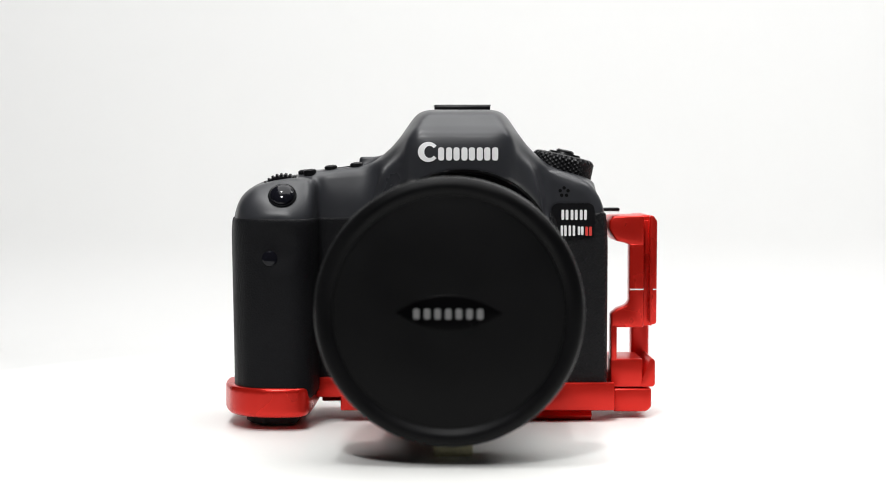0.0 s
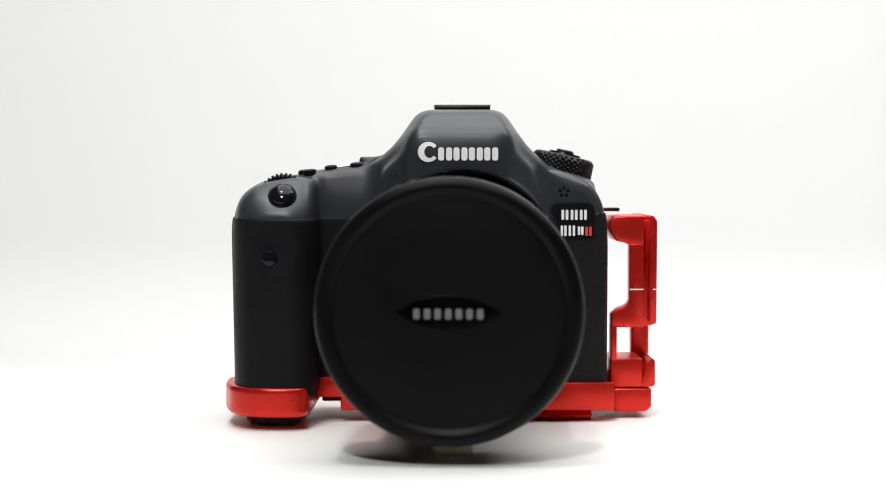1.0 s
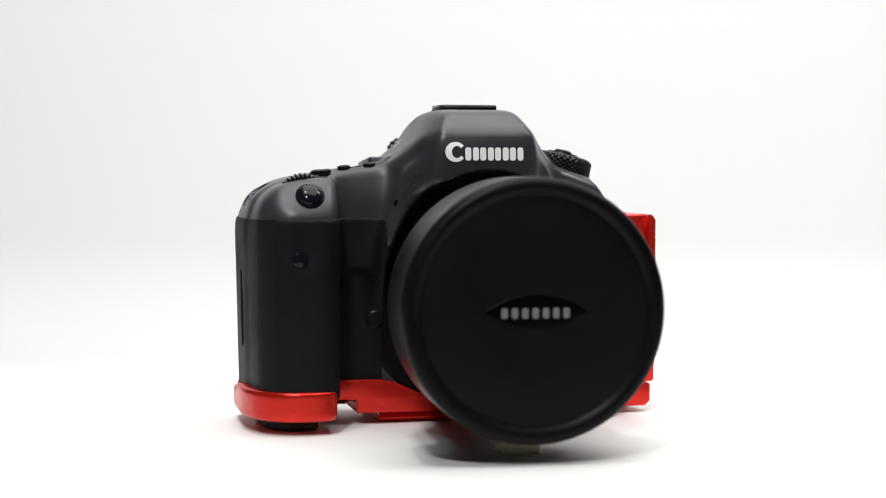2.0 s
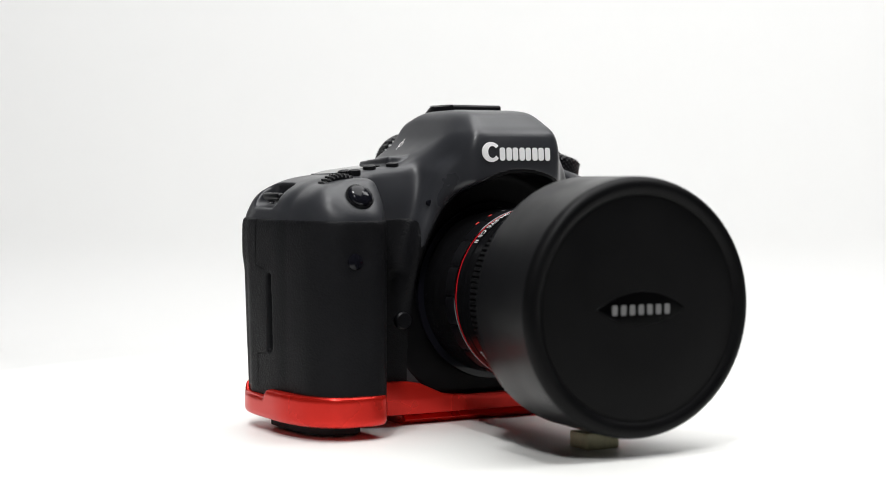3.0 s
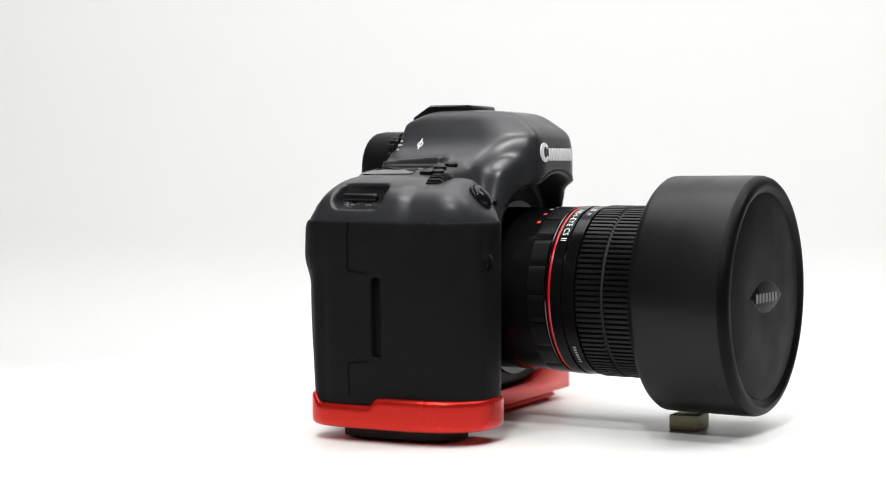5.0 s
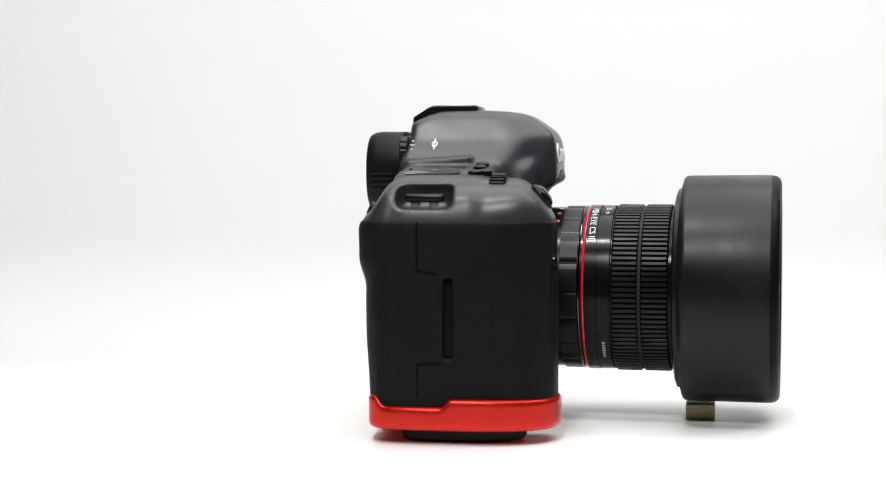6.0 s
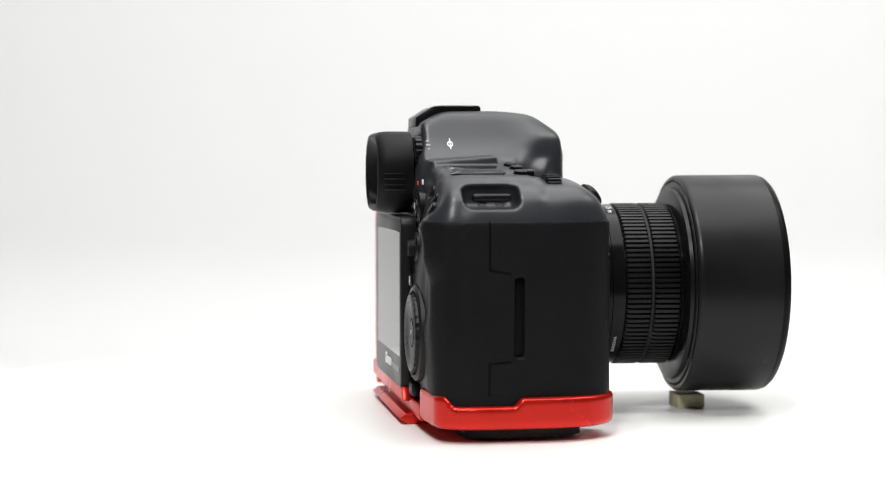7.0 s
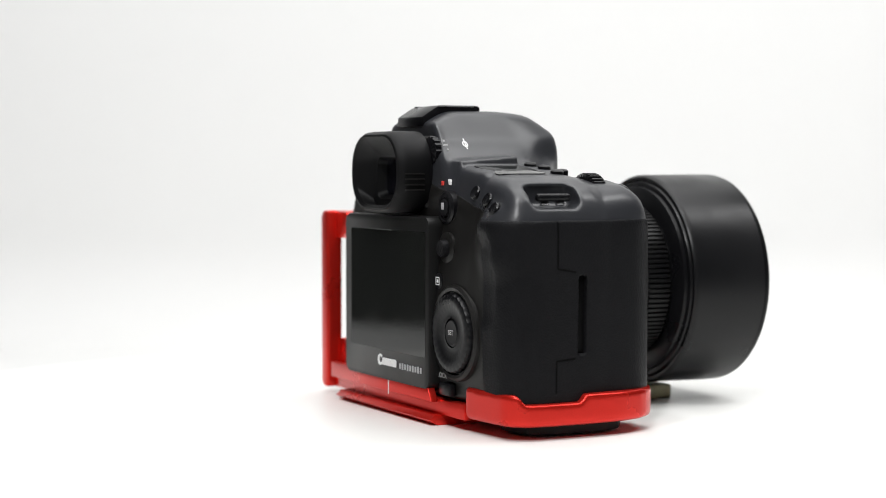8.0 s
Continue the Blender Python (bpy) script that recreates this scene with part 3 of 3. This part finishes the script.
    part("lock_lettering", lettering("LOCK", 2.9, lambda x, y: (-31.5 - x, skin("y", 1, -31.5 - x, 19.4 + y) + 1.0, 19.4 + y)), WHITE_INK, body, "white LOCK lettering")
    part("lock_lever", slab((-36.5, 17.4, 14.6), (9, 3.6, 5.0), 1.0), PLASTIC, body, "black lock lever")
    # column of small buttons beside the screen
    for k in range(5):
        part("column_button", slab((50.8, 18.2, 69 - 9.6 * k), (4.0, 3.6, 5.0), 1.2), PLASTIC, body)


def build_lens(cam_thing):
    seat = Matrix.Translation((LX * MM, -0.030, 0)) @ pose(0, 0, 0, 0, 0, -2.7) @ Matrix.Translation((-LX * MM, 0.030, 0))
    m = Matrix.Translation((LX, 0, LZ)) @ pose(0, 0, 0, 90, 0, 0)  # local z runs forward along the lens
    barrel = part("lens", lathe([(0, 28), (31.5, 28), (32.2, 30), (32.0, 42), (32.0, 60.0), (32.9, 60.1), (32.9, 64.2), (32.2, 64.3), (32.2, 64.9), (32.8, 65), (32.8, 69.6),
                                 (31.6, 69.8), (31.6, 92.6), (32.2, 92.8), (32.2, 94.5), (30.5, 95), (30.5, 100), (0, 100)], m, 128), LENS_PAINT, cam_thing, "black fixed focal length lens")
    barrel.matrix_basis = seat
    part("aperture_ring", lathe([(31.8, 50), (32.5, 50.2), (32.5, 57.0), (31.8, 57.2)], m, 144, wave=lambda k, i: -0.7 if i % 8 == 0 else 0, caps=False), PLASTIC, barrel, "ribbed black aperture ring")
    part("red_ring", lathe([(31.8, 58.9), (32.6, 58.95), (32.8, 59.4), (32.6, 59.85), (31.8, 59.9)], m, 128, caps=False), RED_RING, barrel, "thin red ring")
    # extra bright ring, drawn for the gloss highlight on the edge here
    part("highlight_ring", lathe([(31.8, 57.3), (32.5, 57.4), (32.7, 57.7), (32.5, 58.0), (31.8, 58.1)], m, 128, caps=False), BRIGHT, barrel, "thin bright ring added for the highlight on the aperture ring")
    n = 400
    for a, b in ((70.2, 80.6), (81.4, 92.2)):
        part("focus_rib_band", lathe([(31.5, a), (32.7, a + 0.1), (33.2, a + 0.7), (33.2, b - 0.7), (32.7, b - 0.1), (31.5, b)], m, n,
                                     wave=lambda k, i: -1.0 if (i % 4 == 0 and 0 < k < 5) else 0, caps=False), RIB, barrel, "ribbed black focus ring")

    part("rib_gap", lathe([(31.4, 80.3), (32.5, 80.4), (32.5, 81.6), (31.4, 81.7)], m, 128, caps=False), MATT, barrel)

    def wrap(start, along, y0, r):
        def place(x, y):
            a = radians(start) + x / r
            return (LX - r * math.sin(a), y0 - y, LZ + r * math.cos(a))
        return place
    part("lens_lettering", lettering("FISH-EYE CS II", 3.4, wrap(17, 1, -62.2, 33.05), "LEFT"), WHITE_INK, barrel, "white lens lettering")
    part("lens_lettering", lettering("25  m", 3.0, wrap(14, 1, -67.4, 32.95), "LEFT"), WHITE_INK, barrel)
    for k in range(7):
        p = wrap(127 + 2.4 * k, 1, -67.0, 32.9)
        bm = bmesh.new()
        bm.faces.new([bm.verts.new(p(*q)) for q in ((0, -0.6), (0.8, -0.6), (0.8, 0.6), (0, 0.6))])
        part("small_print_bar", bm, GREY_INK, barrel)
    for k, mat in enumerate((RED_MARK, RED_MARK, GREY_INK, WHITE_INK, GREY_INK)):
        p = wrap(32 - 11 * k, 1, -48.0, 32.15)
        bm = bmesh.new()
        bm.faces.new([bm.verts.new(p(*q)) for q in ((0, -0.7), (1.6, -0.7), (1.6, 0.7), (0, 0.7))])
        part("aperture_mark", bm, mat, barrel)
    # hood flange and the deep push-on cap
    hood = part("hood", lathe([(31, 93.2), (37.5, 93.6), (39.5, 94.4), (39.8, 95.8), (41.6, 96.0), (42.4, 97.2), (42.4, 128), (31, 128), (31, 93.2)], m, 128, caps=False), PLASTIC, barrel, "glossy black hood flange")
    cap = part("lens_cap", lathe([(42.6, 96.6), (43.8, 96.6), (44.6, 97.6), (44.7, 99), (44.9, 126), (44.85, 130.6)], m, 160, caps=False),
               HOOD, cam_thing, "deep black push-on lens cap")
    cap.matrix_basis = seat
    part("cap_rim", lathe([(44.84, 130.5), (44.8, 131.1), (44.3, 132.7), (43.3, 133.8), (41.9, 134.2), (40.4, 134.0), (39.3, 133.1), (38.6, 132.7), (38.4, 131.0)], m, 160, caps=False), RIM, cap, "rounded black rim of the cap, darkened against highlights")
    # same cap as its side, but coloured darker where it faces away from light
    part("cap_face", lathe([(38.5, 131.0), (38.5, 132.8), (38.0, 133.0), (20, 133.2), (0, 133.2)], m, 160, caps=False), CAP, cap, "flat black face of the cap, darkened for its shade")
    # almond-shaped hollow with bars for the maker's mark
    bm = bmesh.new()
    k = 24
    top = [(-18 + 36 * i / k, 6.2 * (1 - ((i / k - 0.5) * 2) ** 2)) for i in range(k + 1)]
    pts = top + [(x, -z * 0.95) for x, z in reversed(top[1:-1])]
    part("cap_emblem", prism([(LX + x, 51.4 + z) for x, z in pts], "y", -132.6, -133.4, 0.4, 3), PLAQUE, cap, "almond-shaped plaque on the cap")
    for i in range(7):
        part("maker_bar", prism(moved(outline(2.1, 3.5, 0.6, 2), LX - 10.6 + 3.5 * i, 51.2), "y", -133.3, -133.6), DIM_INK, cap)


def build_bracket(cam_thing):
    # tray under the grip
    shape = [(-86.4, -8), (-85.4, -32), (-80, -46), (-71, -52.8), (-56, -53.2), (-51, -50), (-49.8, -44), (-49.5, -25), (-49.5, 18), (-66, 18), (-79.5, 15.8), (-85.4, 7)]
    def ease(t):
        t = np.clip(t, 0, 1)
        return t * t * (3 - 2 * t)
    top = 16.4 - 2.9 * ease((Y + 15.2) / 3.4) + 3.6 * ease((Y - 9) / 4)
    tray = smax(smax(convex(X, Y, shape, 3.5), Z - top, 1.6), 5.0 - Z, 2.6)
    base = finish("bracket", surface_nets(tray, LOW), RED, cam_thing, "red anodised aluminium bracket tray under the grip", sharp=75)
    # added black slab that stands in for the tray's contact shadow
    part("shadow_pad", prism([(x + (-66 - x) * 0.42, y + (-17 - y) * 0.36) for x, y in shape], "z", 0.9, 5.6, 0.4), MATT, base, "dark slab added for the contact shadow under the tray")
    # plate under the body with a raised lip
    part("bracket_plate", prism([(-40, -24), (-30, -24.2), (66.5, -24), (66.8, 17.5), (-50, 17.5), (-50, 4), (-40, 4)], "z", 4.0, 10.2, 0.8, 2), RED, base)
    lip = [(-50, 17.6), (-50, 9.8), (-40.5, 9.8), (-40.5, 4.6), (66.6, 4.6), (66.6, 15.4), (44, 15.4), (38, 14.6), (32, 12.6), (24, 11.2), (-10, 11.0), (-16, 12.0), (-21, 14.2), (-26, 16.4), (-32, 17.4)]
    part("bracket_lip", prism(lip, "y", -27.4, -23.9, 0.5, 2), RED, base)
    part("bracket_lip", prism([(-30, 9), (66, 9), (66, 15.5), (-26, 15.5)], "y", 18.0, 21.2, 0.5, 2), RED, base)
    # dovetail foot
    part("dovetail", prism([(-21, 0.0), (19, 0.0), (22.5, 2.2), (20, 4.2), (-22, 4.2), (-24.5, 2.2)], "x", -31, 58, 0.4, 2), RED, base)
    part("index_line", slab((8, 21.25, 11.5), (0.5, 0.15, 7)), WHITE_INK, base)
    # upright arm with its clamp jaws
    upper = [(73.4, 68.6), (79.0, 68.6), (79.0, 80.5), (67.0, 80.2), (65.2, 78.2), (65.2, 75.0), (68.0, 70.4), (72.2, 69.6)]
    upright = part("bracket_arm", prism(upper, "y", -17, 13.5, 0.8, 3, 20), RED, cam_thing, "red anodised upright bracket arm")
    part("arm_back", prism([(78.2, 68.6), (84.0, 68.6), (84.1, 78.4), (82.4, 80.5), (78.2, 80.5)], "y", -9.5, 14.5, 0.8, 3, 20), RED, upright)
    part("arm_flange", prism([(82.2, 37.2), (84.0, 37.8), (84.2, 78.4), (82.6, 80.5), (81.4, 80.5), (81.0, 38)], "y", -17, -12, 0.5, 2, 20), RED, upright)
    part("groove_floor", slab((80.4, -9.6, 57.4), (5.0, 3.4, 42), 0.3), RED, upright)
    lower = [(67.0, 2.7), (80.2, 2.7), (82.2, 4.6), (82.2, 12.0), (67.0, 12.0)]
    part("clamp_jaw", prism(lower, "y", -17, 13.5, 0.9, 3, 20), RED, upright)
    part("jaw_block", prism([(66.0, 12.5), (78.6, 12.5), (78.6, 23.8), (66.0, 23.8)], "y", -17, 9.5, 0.7, 2, 20), RED, upright)
    part("jaw_flange", prism([(78.0, 12.5), (82.8, 12.6), (83.6, 13.6), (83.6, 22.8), (82.8, 23.8), (81.6, 23.8), (78.0, 14.5)], "y", -17, 11.5, 0.4, 2, 20), RED, upright)
    part("front_post", prism([(66.0, 36.2), (79.0, 36.2), (79.0, 69.5), (73.2, 69.5), (73.2, 46.6), (72.0, 45.0), (68.4, 43.6), (66.0, 41.6)], "y", -17, -9, 0.8, 3, 20), RED, upright)
    part("inner_post", slab((67.2, -13, 30), (2.4, 8, 14.5), 0.5), RED, upright)
    part("rear_post", prism([(76.9, 5.5), (78.5, 2.8), (82.0, 2.8), (84.2, 5.0), (84.3, 78.0), (82.2, 80.6), (76.9, 80.6)], "y", 10.8, 17.8, 1.0, 3, 20), RED, upright)
    part("index_line", slab((76.1, -17.03, 51.3), (5.4, 0.15, 0.5)), WHITE_INK, upright)
    part("index_line", slab((83.2, -17.03, 51.3), (1.4, 0.15, 0.5)), WHITE_INK, upright)


def build_block():
    b = new("support_block")
    tagged(b, "small pale yellowish block propping the lens", "block")
    part("block", slab((3.1, -103.0, 2.9), (13.5, 11.5, 5.8), 0.6), WOOD, b)
    return b


build_setting()
TURNTABLE = build_turntable()
SUBJECT = build_camera()
BLOCK = build_block()


def motions():
    # at rest until 1.25 s, then a steady turn
    rows = [(0.0, 0.0), (1.2, 0.0), (1.35, 1.2), (2.0, 12.55), (2.5, 21.3), (3.0, 29.5), (3.5, 37.65), (4.0, 46.0), (4.5, 54.4), (5.2, 67.0), (5.8, 77.7), (6.0, 81.2), (6.5, 90.1), (7.0, 99.2), (7.5, 108.2), (8.0, 117.4)]
    for thing in (TURNTABLE, SUBJECT, BLOCK):
        walk(thing, [(t, pose(0, 0, 0, 0, 0, a)) for t, a in rows])


motions()
